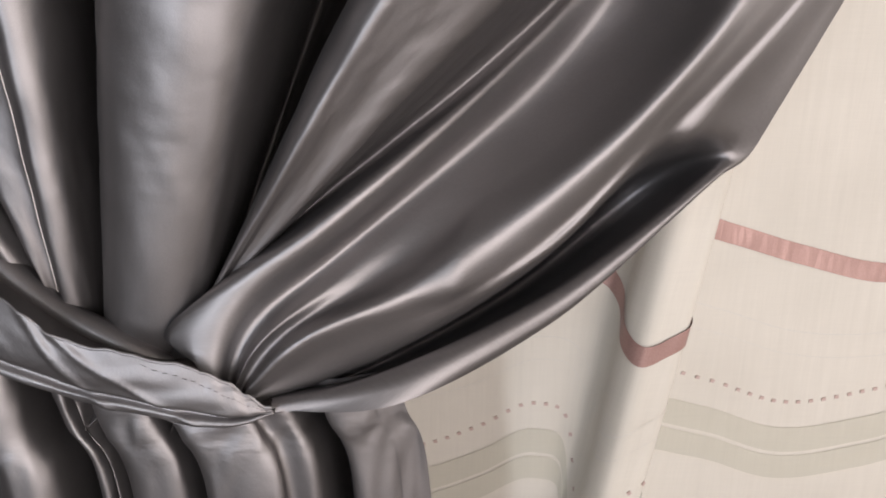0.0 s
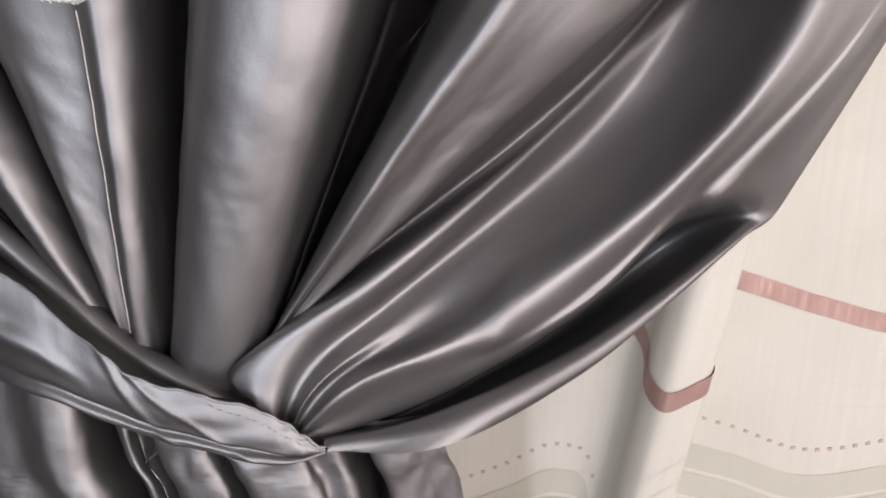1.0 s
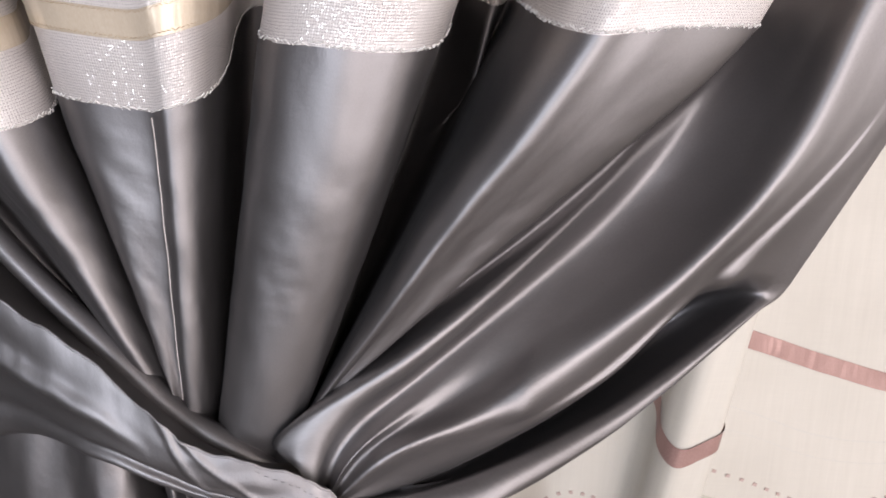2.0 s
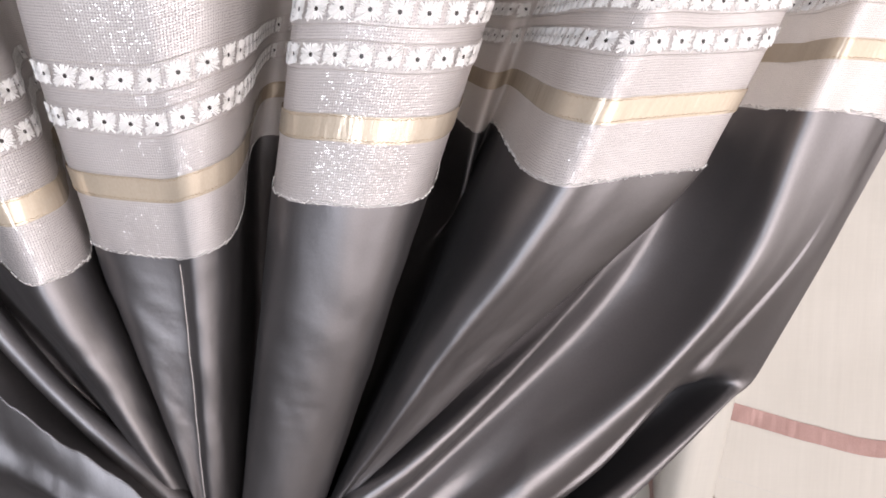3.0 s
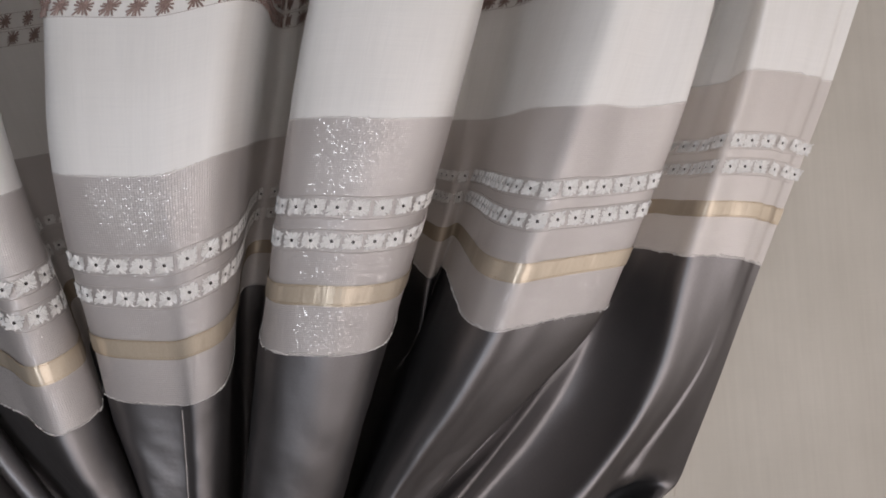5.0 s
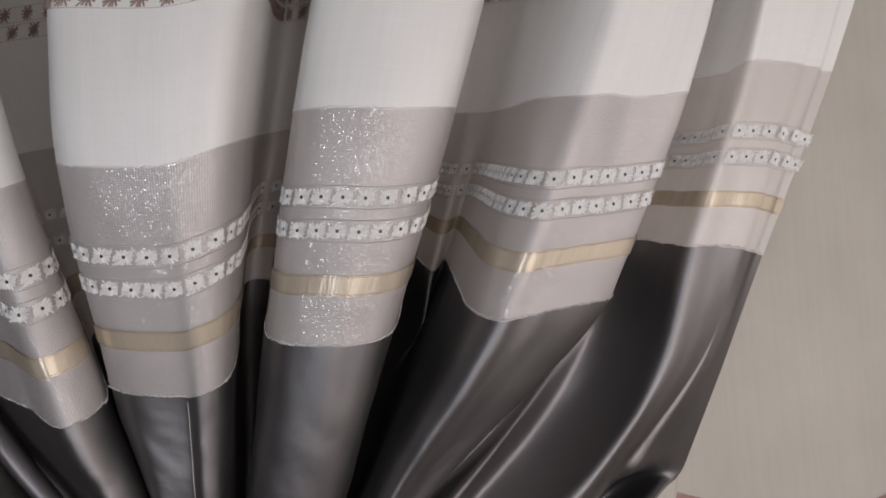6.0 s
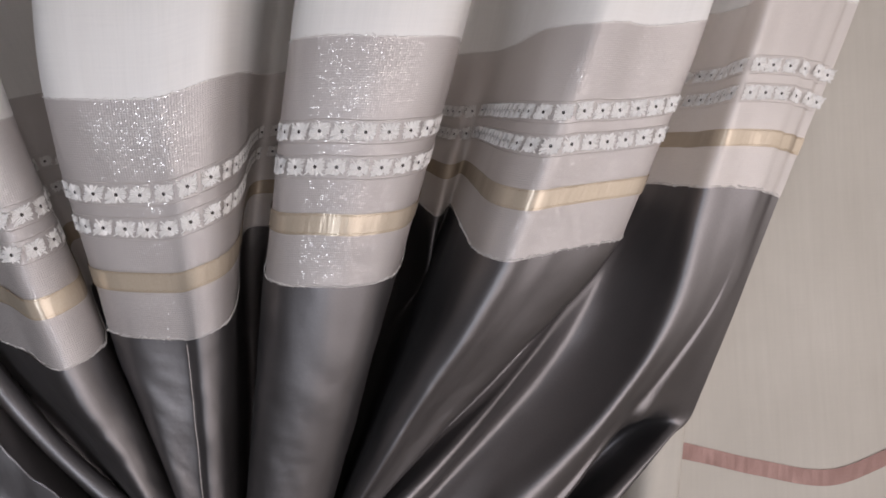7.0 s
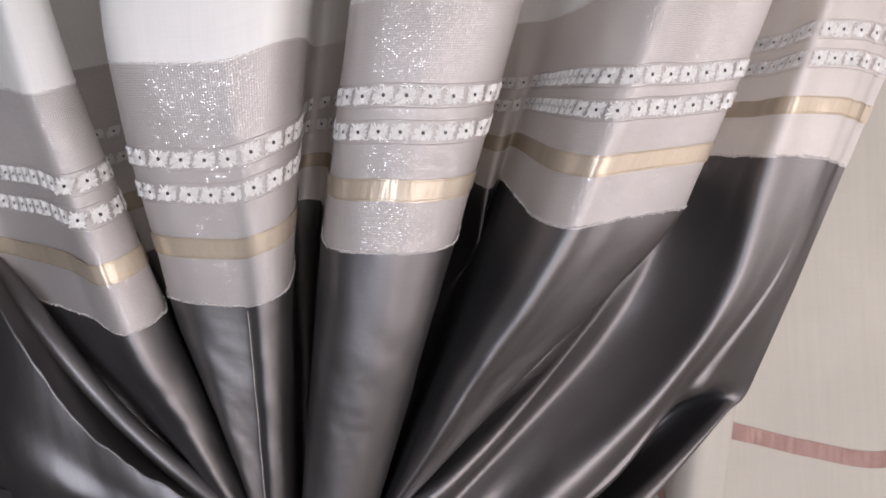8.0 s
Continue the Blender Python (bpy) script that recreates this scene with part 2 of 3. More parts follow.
def fold(seam, rise, tie, m1=None, m2=None, m0=None, m3=None, turn=None):
    """One line down the cloth: where it crosses the satin seam, how far it has shifted one band higher, and where it enters the tieback;
    m0 to m3: points on the way from the seam to the tieback, where it does not run straight; turn: a point just past a sharp corner at m1."""
    seam, rise, tie = (np.array(v, float) for v in (seam, rise, tie))
    s1 = seam + rise
    above = s1 + np.array([rise[0] * 0.9, (0.46 - s1[1]) * 0.08, 0.25])
    k = (H - 0.004 - above[2]) / 0.25
    top = above + np.array([rise[0] * 0.8 * k, (0.46 - s1[1]) * 0.2, 0.25 * k])
    straight = m1 is None
    m1 = seam + (tie - seam) * 0.4 if m1 is None else np.array(m1)
    m2 = seam + (tie - seam) * 0.75 if m2 is None else np.array(m2)
    m0 = (9 * (m1 + seam) - m2 - s1) / 16 if m0 is None else np.array(m0)
    m3 = (m2 + tie) / 2 if m3 is None else np.array(m3)
    if straight:
        m3, tie = tie, seam + (tie - seam) * 1.25        # runs on, down behind the tieback
    else:
        tie = tie + (tie - m3) * 0.25
    line = np.array([tie, m3, m2, m1, m0, seam, s1, above, top])
    near = spline(np.array([0, 0.5, 1.0, 2.0, 2.5, 3.0, 4.0, 5.0, 6.6]), line, np.array([1.8, 2.12]))
    if turn is not None:
        near = np.array([turn, m1 + (m0 - m1) * 0.24])
    LINES.append(np.vstack([line[:3], near[:1], line[3:4], near[1:], line[4:]]))


# far end, against the wall side
fold((-0.80, 0.60, 1.47), (-0.02, -0.02, 0.25), (-0.44, 0.54, 1.17))
fold((-0.72, 0.50, 1.43), (-0.03, -0.04, 0.25), (-0.42, 0.50, 1.165))
fold((-0.628, 0.53, 1.405), (-0.02, -0.05, 0.25), (-0.40, 0.515, 1.15))
# first fold
fold((-0.512, 0.46, 1.384), (-0.04, -0.05, 0.25), (-0.375, 0.485, 1.14))
fold((-0.445, 0.42, 1.366), (-0.06, -0.035, 0.254), (-0.355, 0.475, 1.135))
fold((-0.424, 0.455, 1.382), (-0.063, -0.035, 0.256), (-0.346, 0.487, 1.13))
fold((-0.548, 0.680, 1.453), (-0.14, 0.05, 0.29), (-0.350, 0.553, 1.130))
fold((-0.503, 0.690, 1.464), (-0.07, 0.03, 0.29), (-0.342, 0.553, 1.130))
# second fold
fold((-0.434, 0.500, 1.412), (-0.006, -0.085, 0.243), (-0.339, 0.50, 1.125))
fold((-0.414, 0.458, 1.401), (-0.012, -0.075, 0.246), (-0.336, 0.482, 1.124))
fold((-0.384, 0.437, 1.395), (-0.016, -0.072, 0.245), (-0.334, 0.476, 1.122))
fold((-0.320, 0.437, 1.388), (0.006, -0.075, 0.247), (-0.326, 0.480, 1.118))
fold((-0.305, 0.430, 1.390), (0.014, -0.065, 0.250), (-0.318, 0.472, 1.114))
fold((-0.286, 0.440, 1.398), (0.030, -0.060, 0.258), (-0.310, 0.475, 1.110))
fold((-0.279, 0.470, 1.412), (0.036, -0.045, 0.262), (-0.306, 0.485, 1.108))
fold((-0.324, 0.700, 1.519), (0.050, 0.0, 0.232), (-0.302, 0.553, 1.100))
fold((-0.293, 0.700, 1.519), (0.057, -0.02, 0.232), (-0.298, 0.553, 1.100))
# third fold
fold((-0.235, 0.455, 1.453), (0.053, -0.045, 0.246), (-0.292, 0.487, 1.10))
fold((-0.212, 0.421, 1.444), (0.05, -0.043, 0.248), (-0.278, 0.474, 1.093))
fold((-0.181, 0.409, 1.441), (0.056, -0.043, 0.248), (-0.260, 0.468, 1.092))
fold((-0.135, 0.412, 1.438), (0.07, -0.043, 0.247), (-0.231, 0.472, 1.092))
fold((-0.093, 0.440, 1.446), (0.081, -0.04, 0.247), (-0.212, 0.484, 1.103))
fold((-0.076, 0.770, 1.557), (0.080, -0.05, 0.215), (-0.215, 0.558, 1.100))
fold((-0.038, 0.650, 1.519), (0.074, 0.040, 0.245), (-0.212, 0.560, 1.100), (-0.113, 0.662, 1.368), (-0.171, 0.597, 1.212), (-0.064, 0.655, 1.423))
fold((-0.018, 0.700, 1.536), (0.085, -0.04, 0.22), (-0.210, 0.545, 1.100))
fold((0.002, 0.455, 1.470), (0.098, -0.02, 0.238), (-0.208, 0.497, 1.10))
fold((0.016, 0.425, 1.460), (0.102, -0.02, 0.240), (-0.207, 0.488, 1.10))
fold((0.036, 0.411, 1.455), (0.103, -0.02, 0.241), (-0.206, 0.483, 1.10))
fold((0.060, 0.416, 1.458), (0.104, -0.02, 0.240), (-0.208, 0.485, 1.098))
fold((0.094, 0.425, 1.463), (0.106, -0.012, 0.235), (-0.215, 0.49, 1.09))
fold((0.167, 0.456, 1.471), (0.098, -0.025, 0.235), (-0.222, 0.488, 1.082))
fold((0.184, 0.500, 1.479), (0.092, -0.05, 0.235), (-0.225, 0.49, 1.080))
fold((0.254, 0.658, 1.553), (0.106, -0.030, 0.230), (-0.255, 0.500, 1.054), (0.102, 0.606, 1.359), (-0.127, 0.520, 1.169), (0.192, 0.657, 1.460), (-0.160, 0.497, 1.141))
# rolls that run into the knot
fold((0.264, 0.652, 1.550), (0.105, -0.030, 0.230), (-0.211, 0.458, 1.070), (0.110, 0.599, 1.354), (-0.110, 0.480, 1.171), (0.197, 0.648, 1.455), (-0.228, 0.462, 1.091))
fold((0.273, 0.642, 1.548), (0.105, -0.030, 0.230), (-0.193, 0.452, 1.041), (0.117, 0.602, 1.346), (-0.099, 0.486, 1.159), (0.204, 0.638, 1.450), (-0.179, 0.462, 1.105))
fold((0.283, 0.625, 1.545), (0.100, -0.030, 0.230), (-0.187, 0.468, 1.029), (0.131, 0.616, 1.332), (-0.094, 0.516, 1.142), (0.215, 0.630, 1.444), (-0.164, 0.478, 1.084))
fold((0.288, 0.600, 1.540), (0.100, -0.030, 0.230), (-0.177, 0.454, 1.036), (0.152, 0.609, 1.323), (-0.072, 0.511, 1.137), (0.229, 0.610, 1.435), (-0.150, 0.460, 1.083))
fold((0.291, 0.565, 1.536), (0.090, -0.030, 0.230), (-0.175, 0.463, 1.031), (0.180, 0.574, 1.312), (-0.046, 0.510, 1.129), (0.244, 0.572, 1.416), (-0.140, 0.471, 1.077))
# last fold, the hollow behind it and the hem
fold((0.296, 0.522, 1.530), (0.080, -0.030, 0.230), (-0.167, 0.455, 1.035), (0.201, 0.527, 1.303), (-0.008, 0.492, 1.128), (0.259, 0.530, 1.398), (-0.113, 0.456, 1.085))
fold((0.336, 0.524, 1.528), (0.070, -0.025, 0.233), (-0.163, 0.460, 1.031), (0.191, 0.540, 1.257), (0.028, 0.505, 1.116), (0.288, 0.540, 1.383), (-0.082, 0.475, 1.073))
fold((0.367, 0.526, 1.524), (0.085, -0.015, 0.236), (-0.162, 0.462, 1.027), (0.204, 0.556, 1.247), (0.054, 0.527, 1.107), (0.311, 0.555, 1.375), (-0.062, 0.496, 1.049))
fold((0.375, 0.530, 1.521), (0.090, -0.013, 0.237), (-0.162, 0.472, 1.018), (0.215, 0.560, 1.236), (0.056, 0.620, 1.069), (0.315, 0.556, 1.373), (-0.074, 0.520, 1.033), (0.208, 0.635, 1.202))
fold((0.387, 0.536, 1.519), (0.100, -0.012, 0.238), (-0.162, 0.475, 1.014), (0.248, 0.585, 1.238), (0.070, 0.625, 1.059), (0.329, 0.563, 1.371), (-0.071, 0.530, 1.023), (0.242, 0.655, 1.201))
fold((0.394, 0.543, 1.517), (0.10, -0.01, 0.238), (-0.133, 0.480, 1.024), (0.279, 0.605, 1.229), (0.084, 0.562, 1.080), (0.341, 0.572, 1.368), (-0.057, 0.515, 1.027), (0.261, 0.622, 1.206))
fold((0.399, 0.545, 1.516), (0.105, -0.008, 0.24), (-0.126, 0.457, 1.022), (0.298, 0.613, 1.219), (0.089, 0.535, 1.087), (0.349, 0.577, 1.366), (-0.039, 0.480, 1.045), (0.268, 0.592, 1.203))
fold((0.402, 0.546, 1.515), (0.107, -0.008, 0.24), (-0.130, 0.463, 1.018), (0.300, 0.614, 1.218), (0.096, 0.530, 1.075), (0.353, 0.580, 1.366), (-0.023, 0.478, 1.033), (0.270, 0.598, 1.198))
fold((0.405, 0.547, 1.514), (0.109, -0.007, 0.241), (-0.132, 0.462, 1.016), (0.302, 0.615, 1.217), (0.091, 0.545, 1.059), (0.355, 0.581, 1.366), (-0.044, 0.468, 1.019), (0.268, 0.602, 1.194))

NET = np.array(LINES)                                   # (lines, stations, 3)
step = np.sqrt(np.linalg.norm(np.diff(NET[:, 1:9], axis=0), axis=-1)).mean(axis=1) ** 1.0
UK = np.concatenate([[0], np.cumsum(step)])
STATIONS = np.array([0, 0.5, 1.0, 1.8, 2.0, 2.12, 2.5, 3.0, 4.0, 5.0, 6.6])
# length of cloth along the seam, for patterns of real size
fine = spline(UK, NET[:, 7:9].mean(axis=1), np.linspace(0, UK[-1], 4000))
LEN = np.concatenate([[0], np.cumsum(np.linalg.norm(np.diff(fine, axis=0), axis=-1))])
WIDE = LEN[-1]


def u_of(s):
    """The net's parameter at s metres of cloth from the far end."""
    return np.interp(s, LEN, np.linspace(0, UK[-1], 4000))


def drape(s, t):
    """Places on the curtain: s metres across (1D), t in stations from the tie (0) over the satin seam (3) upwards (1D)."""
    cols = spline(UK, NET, u_of(np.asarray(s)))          # (s, stations, 3)
    net, t = np.swapaxes(cols, 0, 1), np.asarray(t)
    low = spline(STATIONS, net, np.minimum(t, 3.0))
    high = spline(STATIONS[7:], net[7:], np.maximum(t, 3.0))
    return np.where((t < 3.0)[:, None, None], low, high)  # (t, s, 3)


def ripple(p, s, t, amp, seed, fine=0.0):
    """Slight unevenness of hanging cloth, along its own normal."""
    n = normals(p)
    out = p.copy()
    for i, tt in enumerate(t):
        for j, ss in enumerate(s):
            v = noise.noise((ss * 9 + seed, tt * 0.9, 3.1)) + 0.5 * noise.noise((ss * 26 + tt * 2.2, tt * 2.4 + seed, 7.7))
            if fine:
                v += fine * noise.noise((ss * 34 + tt * 3.0, tt * 9.0 - ss * 12, seed)) * max(0.0, noise.noise((ss * 7, tt * 2.0, 11.3)) + 0.25)
            out[i, j] += n[i, j] * amp * v
    return out


def crease(p, s, t):
    """A sharp diagonal crease pressed into the last wide fold of the satin."""
    n = normals(p)
    n *= np.sign(-n[..., 1:2].mean())
    away = s[None, :] - (WIDE - 0.233 + (1.676 - t[:, None]) * 0.165)
    along = np.clip((1.62 - t) / 0.3, 0, 1) * np.clip((t - 0.8) / 0.15, 0, 1)
    return p + n * (0.006 * np.exp(-np.abs(away) / 0.022) * along[:, None])[..., None]


S = np.linspace(0, WIDE, 760)


def cloth(name, t0, t1, rows, mat, label, amp, seed, lift=0.0, thick=0.0, s=S, metres=0.25, fine=0.0, creased=False):
    t = np.linspace(t0, t1, rows)
    p = drape(s, t)
    if amp:
        p = ripple(p, s, t, amp, seed, fine)
    if creased:
        p = crease(p, s, t)
    if lift:
        n = normals(p)
        p = p - n * lift * np.sign((n[..., 1:2]).mean())
    uv = np.stack(np.broadcast_arrays(s[None, :], (t * metres)[:, None]), -1)
    return grid_part(name, p, uv, mat, curtain, label, thick)


cloth("satin_panel", 0.0, 3.0, 110, SATIN, "glossy slate grey satin fanned into folds", 0.0022, 2.0, fine=0.25, creased=True)
cloth("lurex_band", 2.995, 4.0, 50, LUREX, "silvery beige lurex voile band", 0.0022, 5.0)
cloth("voile_panel", 3.995, 6.6, 70, CREAM, "cream white voile", 0.0022, 5.0)
cloth("gold_ribbon", 3.215, 3.305, 5, GOLD, "flat gold satin ribbon sewn across the lurex", 0.0022, 5.0, 0.0016)


def lay(s, t, lift=0.0, amp=0.0022, seed=5.0):
    """Places and the outward normal on the curtain for pairs of s and t."""
    d = 0.002
    out = []
    for ss, tt in zip(s, t):
        q = drape(np.array([ss - d, ss, ss + d]), np.array([tt - 0.01, tt, tt + 0.01]))
        q = ripple(q, np.array([ss - d, ss, ss + d]), np.array([tt - 0.01, tt, tt + 0.01]), amp, seed)
        a = q[1, 2] - q[1, 0]
        b = q[2, 1] - q[0, 1]
        a, b = a / np.linalg.norm(a), b / np.linalg.norm(b)
        n = np.cross(a, b)
        n /= np.linalg.norm(n)
        out.append((q[1, 1] + n * lift, a, b, n))
    return out


class Strands:
    """Collects small raised threads and discs into one mesh."""

    def __init__(self):
        self.v, self.f = [], []

    def strand(self, p, q, side, n, width, high):
        k = len(self.v)
        for c in (p, q):
            self.v += [c - side * width / 2, c + n * high, c + side * width / 2]
        self.f += [(k, k + 1, k + 4, k + 3), (k + 1, k + 2, k + 5, k + 4), (k, k + 2, k + 1), (k + 3, k + 4, k + 5)]

    def disc(self, p, a, b, r, n, high):
        k = len(self.v)
        for i in range(8):
            w = i * math.tau / 8
            self.v.append(p + n * high + a * r * math.cos(w) + b * r * math.sin(w))
        self.f.append(tuple(range(k, k + 8)))

    def build(self, name, mat, parent, label="", kind=""):
        me = bpy.data.meshes.new(name)
        me.from_pydata([tuple(v) for v in self.v], [], self.f)
        me.materials.append(mat)
        ob = new(name, me)
        adopt(ob, parent)
        return tagged(ob, label, kind=kind)


def star_mesh(name, wide, high, spokes, mat, rng, fill):
    """One sewn star round an eyelet, lying in its own x and y: a corded ring with raised threads; a disc closes its
    hole, painted shade-dark on white stars.
    """
    v, f, n = [], [], spokes
    for i in range(n):
        w = (i + rng.uniform(-0.3, 0.3)) * math.tau / n
        c, d = math.cos(w), math.sin(w)
        reach = 1.0 / max(abs(c), abs(d)) * rng.uniform(0.80, 1.0)
        half = 0.0011 * rng.uniform(0.6, 1.25)
        sx, sy = -d * half, c * half
        v.append((c * 0.0019, d * 0.0019, 0.0003))
        for r, k in ((0.27, 0.8), (reach, 1.0)):
            x, y = c * wide * r, d * high * r
            x += 0.3 * y
            v += [(x - sx * k, y - sy * k, 0.0), (x, y, 0.0009), (x + sx * k, y + sy * k, 0.0)]
        w = (i + 0.5) * math.tau / n
        web = fill * rng.uniform(0.8, 1.1) / max(abs(math.cos(w)), abs(math.sin(w)))
        v.append((math.cos(w) * wide * web + 0.3 * math.sin(w) * high * web, math.sin(w) * high * web, 0.0002))
    for i in range(n):
        a, b = 8 * i, 8 * ((i + 1) % n)
        f += [(a, a + 1, a + 2), (a, a + 2, a + 3), (a + 1, a + 4, a + 5, a + 2), (a + 2, a + 5, a + 6, a + 3), (a, a + 3, b + 1, b), (a + 3, a + 6, a + 7), (a + 3, a + 7, b + 1), (a + 7, b + 4, b + 1)]
    f.append(tuple(8 * i for i in range(n)))
    me = bpy.data.meshes.new(name)
    me.from_pydata(v, [], f)
    me.materials.append(mat)
    me.materials.append(HOLE_SHADE if mat is WHITE_THREAD else BROWN_THREAD)
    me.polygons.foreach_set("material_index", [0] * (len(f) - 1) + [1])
    return me


def embroidery(t, pitch, wide, high, mat, label, spokes, rng):
    """A row of sewn eyelet stars across the curtain, between two fine tucks."""
    edge = Strands()
    at = np.arange(0.002, WIDE - 0.002, 0.008)
    for off in (-0.046, 0.046):
        pl = lay(at, np.full(len(at), t + off), 0.0003)
        for (p, a, b, n), (q, *_) in zip(pl, pl[1:]):
            edge.strand(p, q, b, n, 0.0009, 0.0006)
    row = edge.build("embroidered_border", TUCK_THREAD, curtain, label)
    meshes = [star_mesh("eyelet_star", wide, high, spokes, mat, rng, 0.6 if mat is WHITE_THREAD else 0.4) for _ in range(5)]
    at = np.arange(pitch / 2, WIDE, pitch)
    for p, a, b, n in lay(at, np.full(len(at), t), 0.0006):
        ob = new("eyelet_star", rng.choice(meshes))
        b = np.cross(n, a)
        c = p + n * 0.0002
        ob.matrix_basis = Matrix(((a[0], b[0], n[0], c[0]), (a[1], b[1], n[1], c[1]), (a[2], b[2], n[2], c[2]), (0, 0, 0, 1)))
        ob.parent = row
        ob.matrix_parent_inverse = Matrix.Translation(curtain.location).inverted() @ Matrix.Translation(curtain.location)


rng = random.Random(4)
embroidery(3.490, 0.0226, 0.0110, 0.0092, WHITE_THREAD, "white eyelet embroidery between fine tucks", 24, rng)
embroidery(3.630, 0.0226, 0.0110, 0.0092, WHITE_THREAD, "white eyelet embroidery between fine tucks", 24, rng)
embroidery(4.725, 0.0200, 0.0102, 0.0112, BROWN_THREAD, "brown star embroidery between fine tucks", 14, rng)
embroidery(4.832, 0.0200, 0.0102, 0.0112, BROWN_THREAD, "brown star embroidery between fine tucks", 14, rng)


def stitched(name, t, pitch, long, mat, label, jitter, rng, wide=0.0014):
    st = Strands()
    at = np.arange(0.004, WIDE - 0.004, pitch)
    for p, a, b, n in lay(at, t + np.array([rng.uniform(-jitter, jitter) for _ in at]), 0.0009):
        d = a * long / 2 + b * rng.uniform(-0.0012, 0.0012)
        st.strand(p - d, p + d, b, n, wide, wide * 0.6)
    return st.build(name, mat, curtain, label)


stitched("seam_thread", 3.003, 0.0036, 0.0030, SILVER_THREAD, "silver thread along the satin seam", 0.006, rng)
stitched("seam_thread", 4.000, 0.0060, 0.0045, SILVER_THREAD, "silver thread along the voile seam", 0.003, rng, 0.0007)

stitched("ribbon_stitching", 3.223, 0.0042, 0.0030, RIBBON_THREAD, "tan stitching along the ribbon", 0.001, rng, 0.0006).location.y -= 0.0012
stitched("ribbon_stitching", 3.297, 0.0042, 0.0030, RIBBON_THREAD, "tan stitching along the ribbon", 0.001, rng, 0.0006).location.y -= 0.0012

# a sewn length seam in the satin of the second fold
S_SEAM = float(np.interp(UK[11], np.linspace(0, UK[-1], 4000), LEN))
st = Strands()
tt = np.linspace(0.05, 2.97, 150)
pl = lay(np.full(150, S_SEAM), tt, 0.0004, 0.0022, 2.0)
for (p, a, b, n), (q, *_) in zip(pl, pl[1:]):
    st.strand(p, q, a, n, 0.0010, 0.0006)
st.build("length_seam", TUCK_THREAD, curtain, "pale sewn length seam")

# ---- satin below the tieback ----
SKIRT = [(-0.63, 0.50), (-0.57, 0.475), (-0.52, 0.50), (-0.465, 0.48), (-0.42, 0.485), (-0.385, 0.465), (-0.358, 0.480), (-0.372, 0.64), (-0.345, 0.64),
         (-0.330, 0.50), (-0.318, 0.49), (-0.312, 0.53), (-0.303, 0.485), (-0.296, 0.53), (-0.288, 0.485), (-0.262, 0.478), (-0.240, 0.485), (-0.236, 0.53),
         (-0.216, 0.475), (-0.19, 0.472), (-0.15, 0.480), (-0.146, 0.492), (-0.120, 0.497), (-0.118, 0.64), (-0.098, 0.64), (-0.088, 0.505), (-0.06, 0.51),
         (-0.03, 0.525), (-0.018, 0.53)]


def skirt_rows():
    col = []
    for x, y in SKIRT:
        zt = min(1.18, 0.995 - 0.55 * min(0.0, x + 0.20)) if x < -0.13 else 1.03
        tx = x - 0.034
        ty = 0.475 + (y - 0.475) * 0.6
        col.append([(tx, ty, zt), (x * 0.4 + tx * 0.6, (y + ty) / 2, 0.985), (x, y, 0.90), (-0.2 + (x + 0.2) * 1.10, y, 0.55), (-0.2 + (x + 0.2) * 1.18, y, 0.012)])
    return np.array(col)


rows = skirt_rows()
uk = np.concatenate([[0], np.cumsum(np.sqrt(np.linalg.norm(np.diff(rows[:, 2], axis=0), axis=-1)))])
us = np.linspace(0, uk[-1], 330)
cols = spline(uk, rows, us)
vz = np.linspace(0, 4, 80)
p = spline(np.arange(5), np.swapaxes(cols, 0, 1), vz)[::-1]
p = ripple(p, us * 0.5, vz[::-1], 0.003, 9.0)
uv = np.stack(np.broadcast_arrays((us * 0.3)[None, :], (vz[::-1] * -0.27)[:, None]), -1)
grid_part("satin_skirt", p, uv, SATIN, curtain, "glossy slate grey satin hanging below the tieback")
hem = p[:, -12:-9].copy()
hem[..., 1] -= 0.0015
grid_part("side_hem", hem, uv[:, -12:-9], SATIN, curtain, "narrow stitched side hem")

# ---- tieback ----
tieback = thing("curtain_tieback", (-0.3, 0.45, 1.0), "wide grey satin tieback wrapped round the gathered curtain", "tieback")
TOP = np.array([(-0.90, 0.90, 1.62), (-0.72, 0.56, 1.53), (-0.597, 0.44, 1.404), (-0.505, 0.44, 1.254), (-0.396, 0.44, 1.172), (-0.299, 0.43, 1.098), (-0.199, 0.442, 1.062), (-0.144, 0.449, 1.026)])
LOW = np.array([(-0.92, 0.90, 1.02), (-0.76, 0.62, 1.0), (-0.62, 0.50, 1.02), (-0.48, 0.470, 1.07), (-0.38, 0.434, 1.068), (-0.295, 0.436, 1.035), (-0.19, 0.440, 1.011), (-0.143, 0.449, 1.020)])
ROLL = np.array([(-0.93, 0.92, 1.63), (-0.78, 0.60, 1.54), (-0.626, 0.50, 1.419), (-0.501, 0.485, 1.267), (-0.38, 0.482, 1.148), (-0.326, 0.476, 1.102), (-0.265, 0.472, 1.068), (-0.223, 0.476, 1.046)])
WK = np.arange(8.0)


